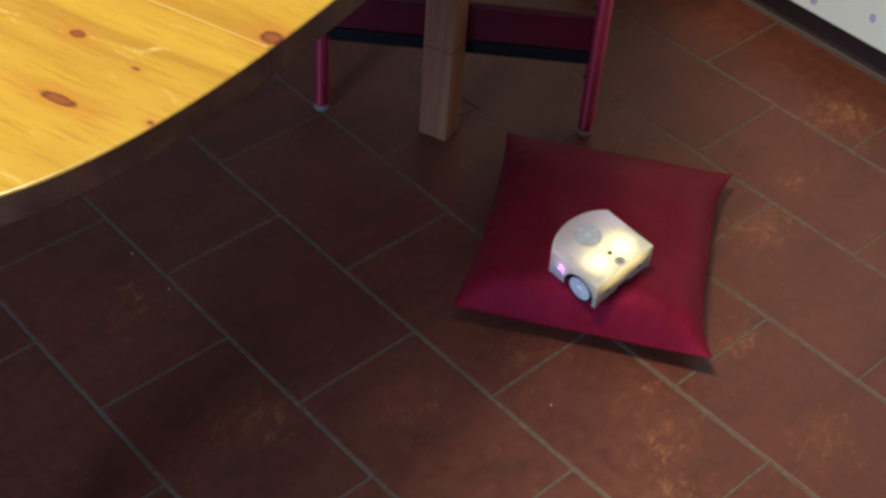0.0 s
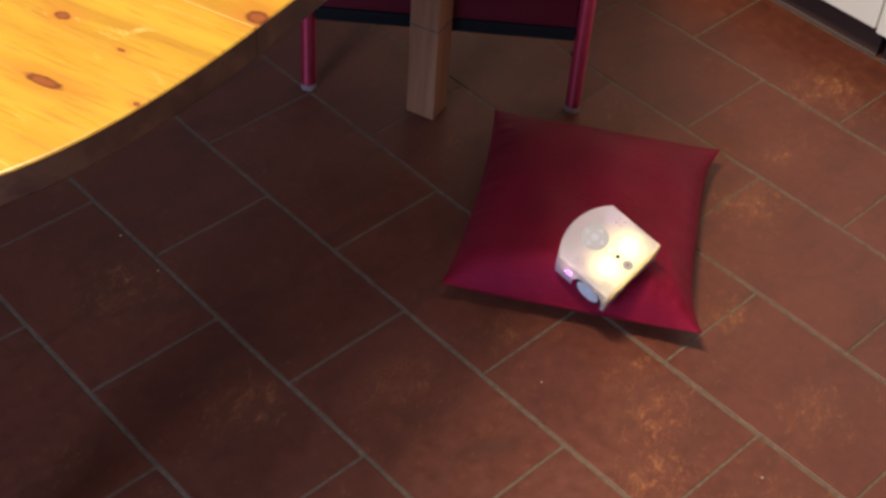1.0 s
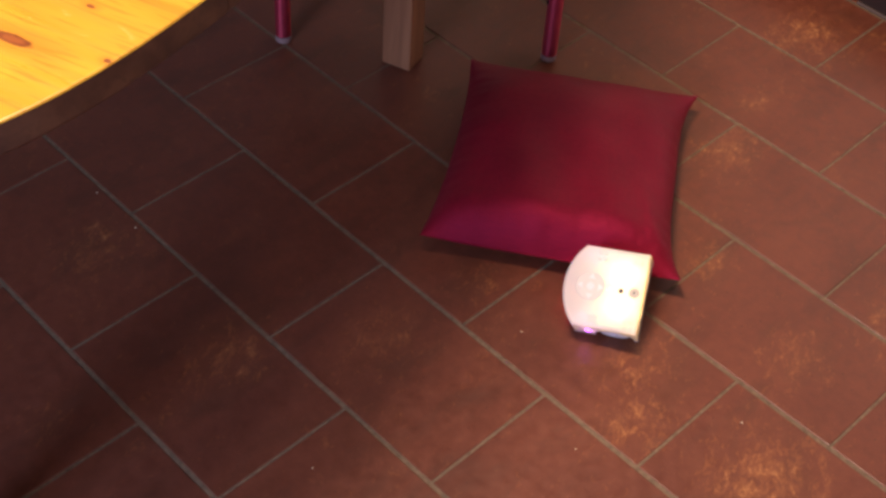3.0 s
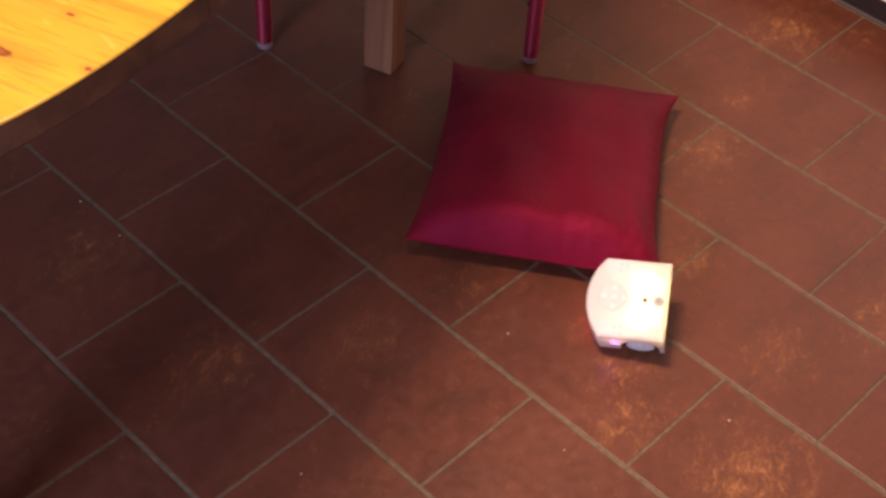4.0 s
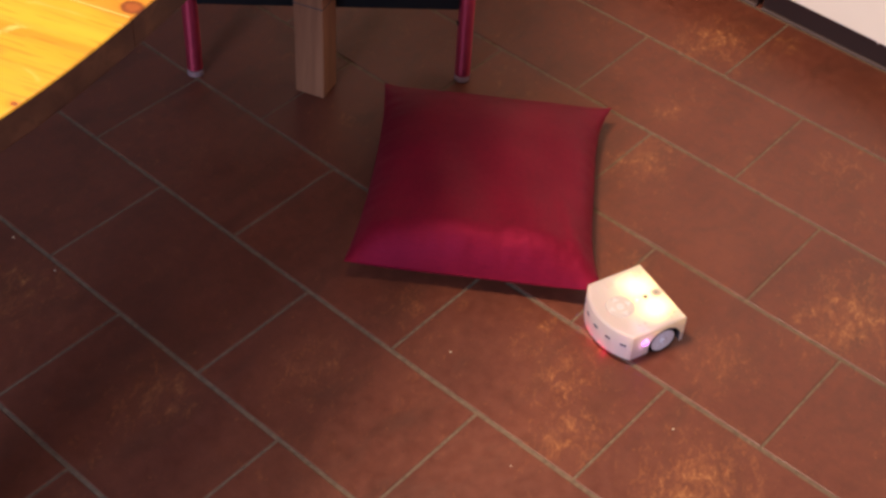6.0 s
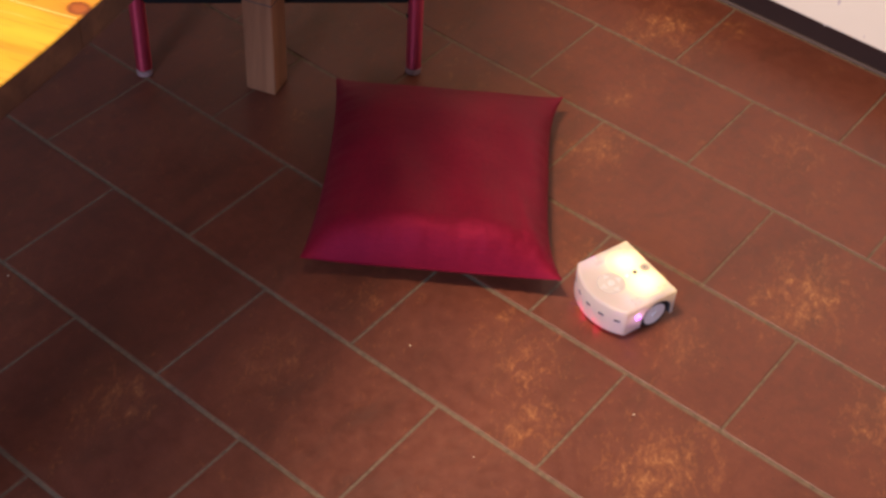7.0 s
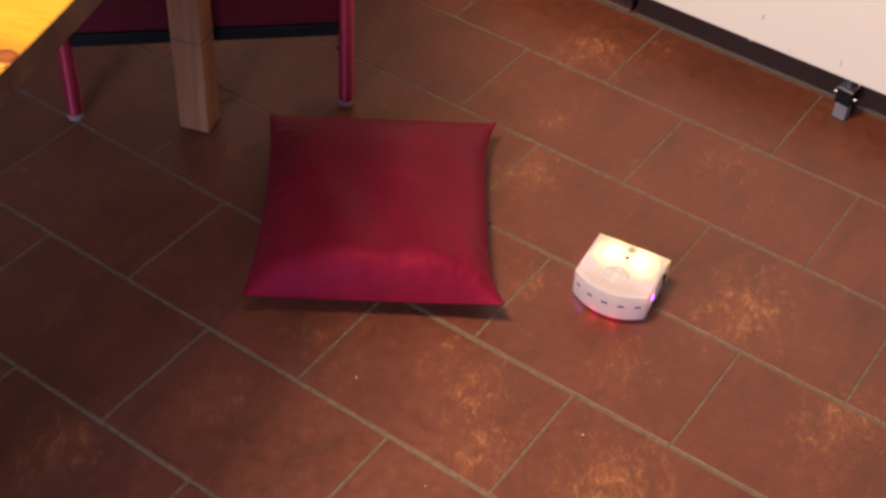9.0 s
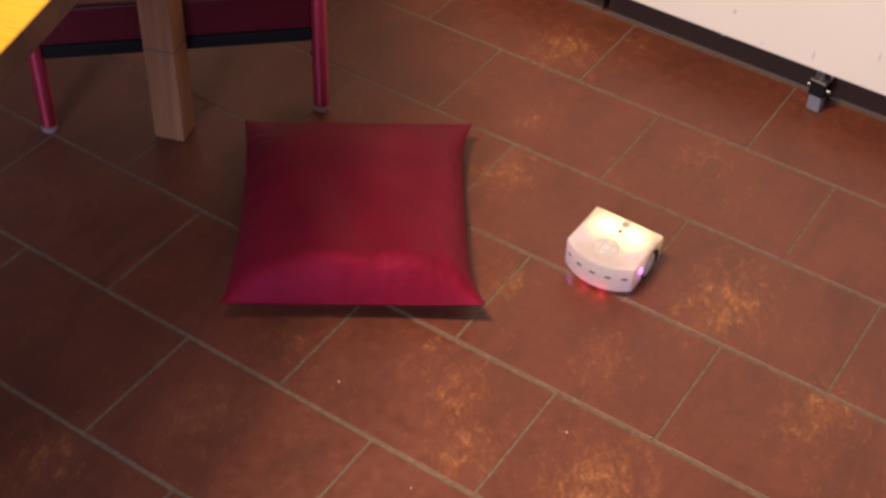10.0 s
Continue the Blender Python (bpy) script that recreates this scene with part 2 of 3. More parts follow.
def mat_satin():
    k = Mat("burgundy_satin", 0.57, color=(0.20, 0.008, 0.022))
    p = k.coords()
    warp = k.noise(k.coords((1.0, 0.12, 1)), 420, 3, 0.6)
    weft = k.noise(k.coords((0.12, 1.0, 1)), 420, 3, 0.6)
    weave = k.math("MULTIPLY", k.math("ADD", warp, weft), 0.5)
    soft = k.noise(p, 14, 3)
    cloth = k.mix(k.ramp(soft, (0.3, 0.0), (0.7, 1.0)), (0.106, 0.0042, 0.0108), (0.146, 0.0054, 0.0145))
    k.color(k.mix(k.math("MULTIPLY", k.ramp(weave, (0.38, 1.0), (0.56, 0.0)), 0.45), cloth, (0.050, 0.0024, 0.007)))
    k.b.inputs["Sheen Weight"].default_value = 0.08
    k.b.inputs["Sheen Roughness"].default_value = 0.35
    k.b.inputs["Sheen Tint"].default_value = (0.95, 0.07, 0.17, 1)
    k.b.inputs["Specular IOR Level"].default_value = 0.9
    k.b.inputs["Specular Tint"].default_value = (1.0, 0.07, 0.22, 1)
    k.bump(k.math("ADD", k.math("MULTIPLY", weave, 0.5), k.math("ADD", k.noise(p, 40, 3), k.math("MULTIPLY", k.noise(p, 130, 4, 0.7), 0.35))), 0.30, 0.003)
    return k.m


def mat_plain(name, color, rough=0.5, metal=0.0, vary=0.15, scale=40.0, bump=0.05, coat=0.0, shine=0.5):
    k = Mat(name, rough, metal, color)
    k.b.inputs["Specular IOR Level"].default_value = shine
    k.b.inputs["Coat Weight"].default_value = coat
    k.b.inputs["Coat Roughness"].default_value = 0.46
    k.b.inputs["Coat IOR"].default_value = 2.0
    p = k.coords()
    n = k.noise(p, scale, 4, 0.6)
    k.color(k.mix(n, tuple(v * (1 - vary) for v in color), tuple(min(1, v * (1 + vary)) for v in color)))
    k.rough(k.ramp(n, (0.3, max(0.05, rough - 0.07)), (0.7, min(1, rough + 0.07))))
    if bump:
        k.bump(k.noise(p, scale * 6, 3), bump, 0.001)
    return k.m


def mat_tube():
    """Worn red enamel on drawn steel tube; the gloss stretches along the tube."""
    k = Mat("red_enamelled_tube", 0.5, 0.55)
    p = k.coords()
    worn = k.ramp(k.noise(p, 150, 4, 0.7), (0.62, 0.0), (0.70, 1.0))
    c = k.mix(k.noise(p, 60, 3), (0.46, 0.034, 0.075), (0.62, 0.07, 0.125))
    k.color(k.mix(k.math("MULTIPLY", worn, 0.35), c, (0.16, 0.012, 0.03)))
    k.b.inputs["Anisotropic"].default_value = 0.9
    k.b.inputs["Anisotropic Rotation"].default_value = 0.25
    around = k.n("ShaderNodeTangent")
    around.direction_type, around.axis = "RADIAL", "Z"
    k.link(around.outputs[0], k.b.inputs["Tangent"])
    return k.m


def mat_glow(name, color, strength):
    k = Mat(name, 0.4, color=color)
    k.b.inputs["Emission Color"].default_value = (*color, 1)
    k.b.inputs["Emission Strength"].default_value = strength
    return k.m


def mat_shell():
    """Milky white plastic, thin enough to let the lamps inside shine through."""
    k = Mat("milky_white_plastic", 0.38, color=(0.80, 0.77, 0.76))
    p = k.coords()
    n = k.noise(p, 60, 3)
    k.color(k.mix(n, (0.62, 0.605, 0.625), (0.66, 0.645, 0.665)))
    tr = k.n("ShaderNodeBsdfTranslucent")
    tr.inputs[0].default_value = (0.95, 0.76, 0.40, 1)
    ms = k.n("ShaderNodeMixShader", Fac=0.42)
    k.link(k.b.outputs[0], ms.inputs[1])
    k.link(tr.outputs[0], ms.inputs[2])
    k.link(ms.outputs[0], k.t.nodes["Material Output"].inputs["Surface"])
    return k.m


# ---- mesh helpers ----


def part(name, bm, material, parent=None, label="", smooth=False):
    me = bpy.data.meshes.new(name)
    bmesh.ops.recalc_face_normals(bm, faces=bm.faces)
    bm.to_mesh(me)
    bm.free()
    me.materials.append(material)
    if smooth:
        for poly in me.polygons:
            poly.use_smooth = True
    ob = new(name, me)
    ob.parent = parent
    if label:
        tagged(ob, label)
    return ob


def box(bm, lo, hi, bevel=0.0, segments=2):
    lo, hi = Vector(lo), Vector(hi)
    made = bmesh.ops.create_cube(bm, size=1.0)["verts"]
    for v in made:
        v.co = Vector(((lo[i] + hi[i]) / 2 + v.co[i] * (hi[i] - lo[i]) for i in range(3)))
    if bevel:
        edges = list({e for v in made for e in v.link_edges})
        bmesh.ops.bevel(bm, geom=edges, offset=bevel, segments=segments, affect="EDGES", profile=0.5)
    return bm


def rod(bm, a, b, r, n=20, r2=None):
    a, b = Vector(a), Vector(b)
    d = b - a
    m = Matrix.Translation((a + b) / 2) @ d.to_track_quat("Z", "Y").to_matrix().to_4x4()
    bmesh.ops.create_cone(bm, cap_ends=True, segments=n, radius1=r, radius2=r if r2 is None else r2, depth=d.length, matrix=m)
    return bm


def lathe(bm, rings, n=28, axis="z", at=(0, 0, 0)):
    """A turned solid from (radius, height) rings, capped at both ends."""
    loops = []
    for r, h in rings:
        loop = []
        for i in range(n):
            a = 2 * math.pi * i / n
            c, s = r * math.cos(a), r * math.sin(a)
            co = (c, s, h) if axis == "z" else (c, h, s)
            loop.append(bm.verts.new(Vector(co) + Vector(at)))
        loops.append(loop)
    for p, q in zip(loops, loops[1:]):
        for i in range(n):
            bm.faces.new((p[i], p[(i + 1) % n], q[(i + 1) % n], q[i]))
    bm.faces.new(loops[0])
    bm.faces.new(loops[-1])
    return bm


def thing(name, label, category, at=None, group="", kind=""):
    ob = new(name)
    ob.empty_display_size = 0.05
    if at is not None:
        ob.matrix_world = at
    return tagged(ob, label, category, group, kind)


TILE, GROUT = mat_tile(), mat_grout()
WALL = mat_plain("white_plaster", (0.37, 0.38, 0.41), 0.9, 0, 0.06, 12, 0.15)
KNOTS = [(-0.064, -0.366, 0.0140, 0.0115), (-0.19, -0.445, 0.010, 0.007), (-0.148, -0.516, 0.024, 0.0075),
         (-0.076, -0.501, 0.004, 0.003), (-0.125, -0.456, 0.005, 0.0025), (-0.42, -0.30, 0.010, 0.008), (-0.55, -0.52, 0.012, 0.008)]
PINE = mat_pine(KNOTS)
LEGWOOD = mat_wood("oiled_pine_post", (0.36, 0.162, 0.082), (0.235, 0.096, 0.047), 2)
RIMWOOD = mat_wood("dark_brown_rim", (0.150, 0.064, 0.032), (0.080, 0.030, 0.016), 0, 0.7)
PALEPINE = mat_plain("pale_glue_line", (0.54, 0.37, 0.12), 0.5)
SATIN = mat_satin()
RED = mat_tube()
REDBOARD = mat_plain("red_painted_board", (0.085, 0.004, 0.012), 0.45, 0, 0.15, 30, shine=0.35)
BLACK = mat_plain("black_rubber", (0.008, 0.008, 0.009), 0.75, 0, 0.2, 60, shine=0.15)
CAPS = mat_plain("worn_grey_cap", (0.24, 0.15, 0.15), 0.6)
WHITE = mat_plain("white_lacquer", (0.83, 0.765, 0.64), 0.38, 0, 0.03, 8, 0.03)
DARKKICK = mat_plain("dark_plinth", (0.070, 0.037, 0.026), 0.85, shine=0.2)
LIP = mat_plain("dull_sealing_lip", (0.12, 0.080, 0.066), 0.8)
PURPLE = mat_plain("purple_print", (0.46, 0.40, 0.58), 0.4, 0, 0.1, 60)
SMUDGE = mat_plain("grey_smudge", (0.60, 0.53, 0.52), 0.6, 0, 0.15, 120)
STEEL = mat_plain("polished_steel", (0.52, 0.52, 0.54), 0.32, 1.0, 0.05, 80, 0.02)
GREYRUBBER = mat_plain("grey_rubber", (0.17, 0.17, 0.19), 0.7)
SHELL = mat_shell()
PAD = mat_plain("pale_grey_pad", (0.56, 0.50, 0.46), 0.5, 0, 0.04, 90)
HUB = mat_plain("pale_grey_plastic", (0.76, 0.745, 0.78), 0.45, 0, 0.05, 90)
CHASSIS = mat_plain("dark_grey_plastic", (0.06, 0.055, 0.06), 0.6)
SOCKET = mat_plain("mid_grey_socket", (0.42, 0.37, 0.31), 0.55)
BUTTON = mat_plain("grey_white_button", (0.63, 0.59, 0.58), 0.5)
LED_YELLOW = mat_glow("yellow_led", (1.0, 0.77, 0.43), 120.0)
LED_GREEN = mat_glow("green_led", (0.70, 1.0, 0.10), 9.0)
LED_PURPLE = mat_glow("violet_led", (0.42, 0.06, 1.0), 7.0)
LED_PURPLE_DIM = mat_glow("violet_inner_led", (0.55, 0.30, 1.0), 42.0)
LED_RED = mat_glow("red_led", (1.0, 0.005, 0.10), 13.0)

# ---- the room ----
ROOM = (-2.6, 2.4, -2.8, 1.62, 2.5)


def wall(name, lo, hi):
    return tagged(part(name, box(bmesh.new(), lo, hi), WALL), "plain white plastered room wall", "wall", kind="structure")


x0, x1, y0, y1, zc = ROOM
wall("wall_north", (x0, y1, 0), (x1, y1 + 0.1, zc))
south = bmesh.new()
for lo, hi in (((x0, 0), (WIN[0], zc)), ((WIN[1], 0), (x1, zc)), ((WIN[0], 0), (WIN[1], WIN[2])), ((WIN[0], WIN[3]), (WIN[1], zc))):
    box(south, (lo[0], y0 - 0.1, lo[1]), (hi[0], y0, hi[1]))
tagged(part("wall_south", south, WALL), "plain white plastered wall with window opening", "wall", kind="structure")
wall("wall_west", (x0 - 0.1, y0, 0), (x0, y1, zc))
wall("wall_east", (x1, y0, 0), (x1 + 0.1, y1, zc))
tagged(part("ceiling", box(bmesh.new(), (x0, y0, zc), (x1, y1, zc + 0.1)), WALL), "plain white plastered ceiling", "ceiling", kind="structure")

# ---- the table: local u runs along its boards, v across, turned 18.2 degrees ----
TURN = math.degrees(math.atan2(0.312, 0.95))


def end_line(v):
    s = min(1.0, abs((v + 0.1) / 0.6))
    return -0.052 - 0.244 * (1 - (1 - s ** 3.4) ** (1 / 3.4))


def board(name, va, vb, parent):
    """One half of the top between two lines of v, with a softly rounded rim."""
    bm = bmesh.new()
    steps = 26
    vs = [va + (vb - va) * i / steps for i in range(steps + 1)]
    end = [(end_line(v), v) for v in vs]
    far = -1.75
    outline = [(far, va)] + end + [(far, vb)]
    prof = [(0.0022, 0.75), (0.0007, 0.7494), (0.0, 0.7480), (0.0, 0.723), (0.002, 0.720)]
    rings = []
    n = len(outline)
    for inset, z in prof:
        ring = []
        for i, (u, v) in enumerate(outline):
            uu = u - inset if 0 < i < n - 1 else u
            vv = v
            if i in (0, 1) and va < -0.6:
                vv = v + inset
            if i in (n - 2, n - 1) and vb > 0.4:
                vv = v - inset
            ring.append(bm.verts.new((uu, vv, z)))
        rings.append(ring)
    for p, q in zip(rings, rings[1:]):
        for i in range(n):
            bm.faces.new((p[i], p[(i + 1) % n], q[(i + 1) % n], q[i]))
    bm.faces.new(rings[0])
    bm.faces.new(rings[-1])
    ob = part(name, bm, PINE, parent, "knotty yellow pine half of the top")
    # rim sides and underside get a darker brown than the top face
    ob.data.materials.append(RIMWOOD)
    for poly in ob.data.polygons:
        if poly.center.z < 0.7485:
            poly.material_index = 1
    return ob


table = thing("dining_table", "varnished yellow knotty pine table with rounded end", "table", pose(0, 0, 0, 0, 0, TURN))
board("tabletop", -0.70, -0.37842, table)
board("tabletop", -0.37758, 0.50, table)
part("seam_strip", box(bmesh.new(), (-1.74, -0.3784, 0.7460), (-0.0590, -0.3776, 0.75008)), PALEPINE, table, "pale glue seam between the boards")
for u, v in ((-0.308, 0.42), (-0.308, -0.665), (-1.60, 0.42), (-1.60, -0.665)):
    post = part("leg", box(bmesh.new(), (u - 0.049, v, 0.0), (u, v + 0.046, 0.719), 0.0025), LEGWOOD, table, "square brown wooden leg")
    part("joint_band", box(bmesh.new(), (u - 0.0496, v - 0.0006, 0.166), (u + 0.0006, v + 0.0466, 0.1675)), CHASSIS, post)

# ---- the chair ----
chair = thing("tube_chair", "red tubular steel chair with dark footboard", "chair")
FL, FR = Vector((-0.612, 0.207, 0)), Vector((-0.305, 0.494, 0))
ALONG = (FR - FL).normalized()
BACK = Vector((-ALONG.y, ALONG.x, 0))


def tube_leg(foot, lean, holes=0):
    top = foot + lean + Vector((0, 0, 0.46))
    bm = bmesh.new()
    rod(bm, foot + Vector((0, 0, 0.012)), top, 0.0122, 28)
    leg = part("leg", bm, RED, chair, "glossy red tube leg", smooth=False)
    for poly in leg.data.polygons:
        poly.use_smooth = len(poly.vertices) == 4
    part("foot_cap", lathe(bmesh.new(), [(0.011, 0.0), (0.0128, 0.0015), (0.0128, 0.008), (0.0123, 0.0105)], 24, at=foot), CAPS, leg, "worn grey foot cap")
    for i in range(holes):
        z = 0.11 + 0.042 * i
        c = foot + lean * (z / 0.46) + Vector((0, 0, z)) - ALONG * 0.0115 - BACK * 0.002
        part("hole_plug", rod(bmesh.new(), c, c - ALONG * 0.0018 - BACK * 0.0005, 0.0035, 12), BLACK, leg, "dark adjusting hole")
    return leg


tube_leg(FL, BACK * 0.012)
tube_leg(FR, Vector((0, 0, 0)), holes=6)
tube_leg(FL + BACK * 0.42, BACK * -0.03)
tube_leg(FR + BACK * 0.42, BACK * -0.03)


def slab(bm, a, b, za, zb, thick, bevel=0.003):
    """An upright board from a to b in plan."""
    box(bm, (0, -thick / 2, za), ((b - a).length, thick / 2, zb), bevel)
    bm.transform(Matrix.Translation(a) @ pose(0, 0, 0, 0, 0, math.degrees(math.atan2((b - a).y, (b - a).x))))
    return bm


part("footboard", slab(bmesh.new(), FL + ALONG * 0.012, FR - ALONG * 0.012, 0.16, 0.222, 0.014), REDBOARD, chair, "dark red footboard")
part("crossbar", slab(bmesh.new(), FL + ALONG * 0.012, FR - ALONG * 0.012, 0.137, 0.159, 0.018), BLACK, chair, "black lower crossbar")
part("seat", slab(bmesh.new(), FL - ALONG * 0.02 + BACK * 0.21, FR + ALONG * 0.02 + BACK * 0.21, 0.455, 0.485, 0.46, 0.008), REDBOARD, chair, "dark red seat board")

# ---- the white cabinet fronts ----
LEFT_END = -0.0721
SPOTS = ((-0.2299, 0.1025), (-0.118, 0.1269), (-0.3399, 0.1279), (-0.177, 0.1737), (-0.289, 0.1839))
SMUDGES = ((0.1765, 0.1255, 0.0025, 0.005), (0.1643, 0.0761, 0.0022, 0.0022), (0.2315, 0.0868, 0.001, 0.003), (0.3171, 0.1, 0.0012, 0.008), (0.417, 0.1397, 0.001, 0.008))


def cabinet(xa, xb, face, foot_z, label):
    ob = thing("white_cabinet", label, "cabinet", pose(xa, face, 0), "cabinets along the wall")
    w = xb - xa
    depth = y1 - face - 0.004
    part("door", box(bmesh.new(), (0, 0, foot_z), (w, 0.02, 0.86), 0.0045, 3), WHITE, ob, "smooth white door front")
    part("plinth", box(bmesh.new(), (0.004, 1.0045 - face, 0.0), (w - 0.004, 1.022 - face, foot_z + 0.0055)), DARKKICK, ob, "dark recessed plinth")
    part("plinth_lip", box(bmesh.new(), (0.004, 1.0005 - face, 0.0), (w - 0.004, 1.0043 - face, 0.005), 0.001), LIP, ob, "dull grey sealing lip")
    part("body", box(bmesh.new(), (0.002, 0.022, foot_z + 0.006), (w - 0.002, depth, 0.86), 0.001), WHITE, ob)
    return ob


left_cab = cabinet(-1.30, LEFT_END, 0.958, 0.077, "white cabinet with purple printed spots, raised above the floor")
right_cab = cabinet(LEFT_END + 0.003, 1.35, 0.955, 0.074, "white cabinet with smudged lower edge, standing on legs")


def blot(name, parent, x, z, rx, rz, mat, seed, label=""):
    bm = bmesh.new()
    rng = random.Random(seed)
    n = 14
    ring = [((rx * (0.85 + 0.3 * rng.random())) * math.cos(2 * math.pi * i / n), (rz * (0.85 + 0.3 * rng.random())) * math.sin(2 * math.pi * i / n)) for i in range(n)]
    front = [bm.verts.new((x + a, -0.0004, z + b)) for a, b in ring]
    back = [bm.verts.new((x + a, 0.0004, z + b)) for a, b in ring]
    bm.faces.new(front)
    bm.faces.new(back)
    for i in range(n):
        bm.faces.new((front[i], front[(i + 1) % n], back[(i + 1) % n], back[i]))
    return part(name, bm, mat, parent, label)


for i, (x, z) in enumerate(SPOTS):
    blot("spot", left_cab, x + 1.30, z, 0.0065, 0.0085, PURPLE, i, "purple printed spot")
for i, (x, z, rx, rz) in enumerate(SMUDGES):
    blot("smudge", right_cab, x - LEFT_END - 0.003, z, rx, rz, SMUDGE, 20 + i, "dull grey smudge")


def cabinet_leg(x, y):
    """An adjustable leg: grey foot, black clamp with a cross bolt, steel bracket up to the cabinet floor."""
    ob = thing("cabinet_leg", "adjustable steel cabinet leg with grey rubber foot", "leg", pose(x, y, 0, 0, 0, -6))
    part("rubber_foot", box(bmesh.new(), (-0.0115, -0.010, 0.0), (0.0115, 0.010, 0.031), 0.003), GREYRUBBER, ob, "grey rubber block")
    part("clamp", box(bmesh.new(), (-0.0135, -0.012, 0.0305), (0.0135, 0.012, 0.058), 0.002), BLACK, ob, "black clamp block")
    part("rim", box(bmesh.new(), (-0.0142, -0.0128, 0.0575), (0.0142, 0.010, 0.0605), 0.0008), STEEL, ob, "polished steel rim")
    for tab_x in (-0.0142, 0.0107):
        part("bracket_arm", box(bmesh.new(), (tab_x, 0.0080, 0.0600), (tab_x + 0.0035, 0.012, 0.0798), 0.0008), STEEL, ob, "polished steel arm")
    part("stem", rod(bmesh.new(), (0, 0, 0.0575), (0, 0, 0.0798), 0.005, 14), CHASSIS, ob, "dark threaded stem")
    part("bolt", rod(bmesh.new(), (-0.0195, -0.002, 0.0425), (0.0195, -0.002, 0.0425), 0.0032, 14), STEEL, ob, "steel cross bolt")
    return ob


cabinet_leg(0.338, 0.962)

# ---- the cushion ----
CUSHION_AT = pose(-0.097, 0.307, 0, 0, 0, math.degrees(math.atan2(0.195, 0.28)))
CW, CD = 0.350, 0.395


def cushion_form(s, t):
    """Plan and the two heights of the cushion at s, t in -1..1: drawn-in sides, eared corners, a steep front flank."""
    pinch = 0.125 * (1 - abs(t) ** 4) if s > 0 else 0.065 * (1 - abs(t) ** 2.4)
    x = s * CW / 2 * (1 - pinch * abs(s) ** 1.5)
    y = t * CD / 2 * (1 - 0.03 * (1 - abs(s) ** 2.2) * abs(t))
    if t > 0:
        y *= 1 - 0.05 * t
        x *= 1 - (0.02 * t if s > 0 else 0.0)
    corner = (abs(s) * abs(t)) ** 3
    edge = 0.034 + 0.007 * corner
    across = 1 - abs(s) ** 3.2
    if t < 0:
        q = min(1.0, (1 + t) / 0.32)
        along = 1 - (1 - q) ** 2.4
    else:
        along = max(0.0, 1 - t ** 3.0) ** 0.62
    full = max(0.0, across) ** 0.50 * along * (1 - 0.08 * s * s - 0.05 * t * t)
    top = edge + (0.088 - edge) * full + 0.0012 * math.sin(9 * s + 4 * t) * full
    low = edge * (1 - max(0.0, (1 - s ** 4) * (1 - t ** 4)) ** 0.6)
    return x, y, top, low, edge


def build_cushion():
    n = 120
    bm = bmesh.new()
    tops, lows = {}, {}
    for i in range(n + 1):
        for j in range(n + 1):
            s, t = math.sin(math.pi / 2 * (2 * i / n - 1)), math.sin(math.pi / 2 * (2 * j / n - 1))
            x, y, top, low, edge = cushion_form(s, t)
            wr = 0.0016 * noise.noise(Vector((x * 16, y * 16, 0.3))) * (1 - max(abs(s), abs(t)) ** 6)
            pucker = (0.0012 * noise.noise(Vector((x * 22, y * 16, 0.2))) + 0.0013 * noise.noise(Vector((x * 80, y * 60, 4.2)))) * math.exp(-((t + 0.82) / 0.12) ** 2)
            pucker += 0.0022 * noise.noise(Vector((x * 12, y * 60, 7.1))) * math.exp(-((abs(s) - 0.88) / 0.12) ** 2) * (1 - t ** 4)
            fold = abs((s - 0.90) * 1.0 + (t + 0.95) * 0.38)
            pucker += 0.0036 * math.exp(-(fold / 0.09) ** 2) * math.exp(-((t + 0.62) / 0.32) ** 2)
            rim = i in (0, n) or j in (0, n)
            tops[i, j] = bm.verts.new((x, y, edge if rim else top + wr + pucker))
            lows[i, j] = tops[i, j] if rim else bm.verts.new((x, y, low))
    for i in range(n):
        for j in range(n):
            bm.faces.new((tops[i, j], tops[i + 1, j], tops[i + 1, j + 1], tops[i, j + 1]))
            q = (lows[i, j], lows[i, j + 1], lows[i + 1, j + 1], lows[i + 1, j])
            if len(set(q)) == 4 and not all(v in tops.values() for v in q):
                bm.faces.new(q)
    ob = thing("cushion", "square burgundy satin cushion lying on the tiled floor", "cushion", CUSHION_AT)
    part("cover", bm, SATIN, ob, smooth=True)
    bm = bmesh.new()
    path = []
    for k in range(4 * n):
        side, i = divmod(k, n)
        a = math.sin(math.pi / 2 * (2 * i / n - 1))
        s, t = ((a, -1), (1, a), (-a, 1), (-1, -a))[side]
        x, y, _, _, edge = cushion_form(s, t)
        path.append(Vector((x, y, edge)))
    m = len(path)
    loops = []
    for k in range(m):
        d = (path[(k + 1) % m] - path[k - 1]).normalized()
        side = Vector((d.y, -d.x, 0))
        loops.append([bm.verts.new(path[k] + side * 0.0009 * math.cos(a) + Vector((0, 0, 0.0008 * math.sin(a)))) for a in (0, 1.05, 2.09, 3.14, 4.19, 5.24)])
    for k in range(m):
        p, q = loops[k], loops[(k + 1) % m]
        for i in range(6):
            bm.faces.new((p[i], p[(i + 1) % 6], q[(i + 1) % 6], q[i]))
    part("seam", bm, SATIN, ob, "sewn burgundy edge seam", smooth=True)
    return ob


build_cushion()

# ---- the robot: x ahead, y to its left, origin on the ground ----
RL, RW, RH, SAG = 0.0415, 0.0535, 0.0555, 0.0212
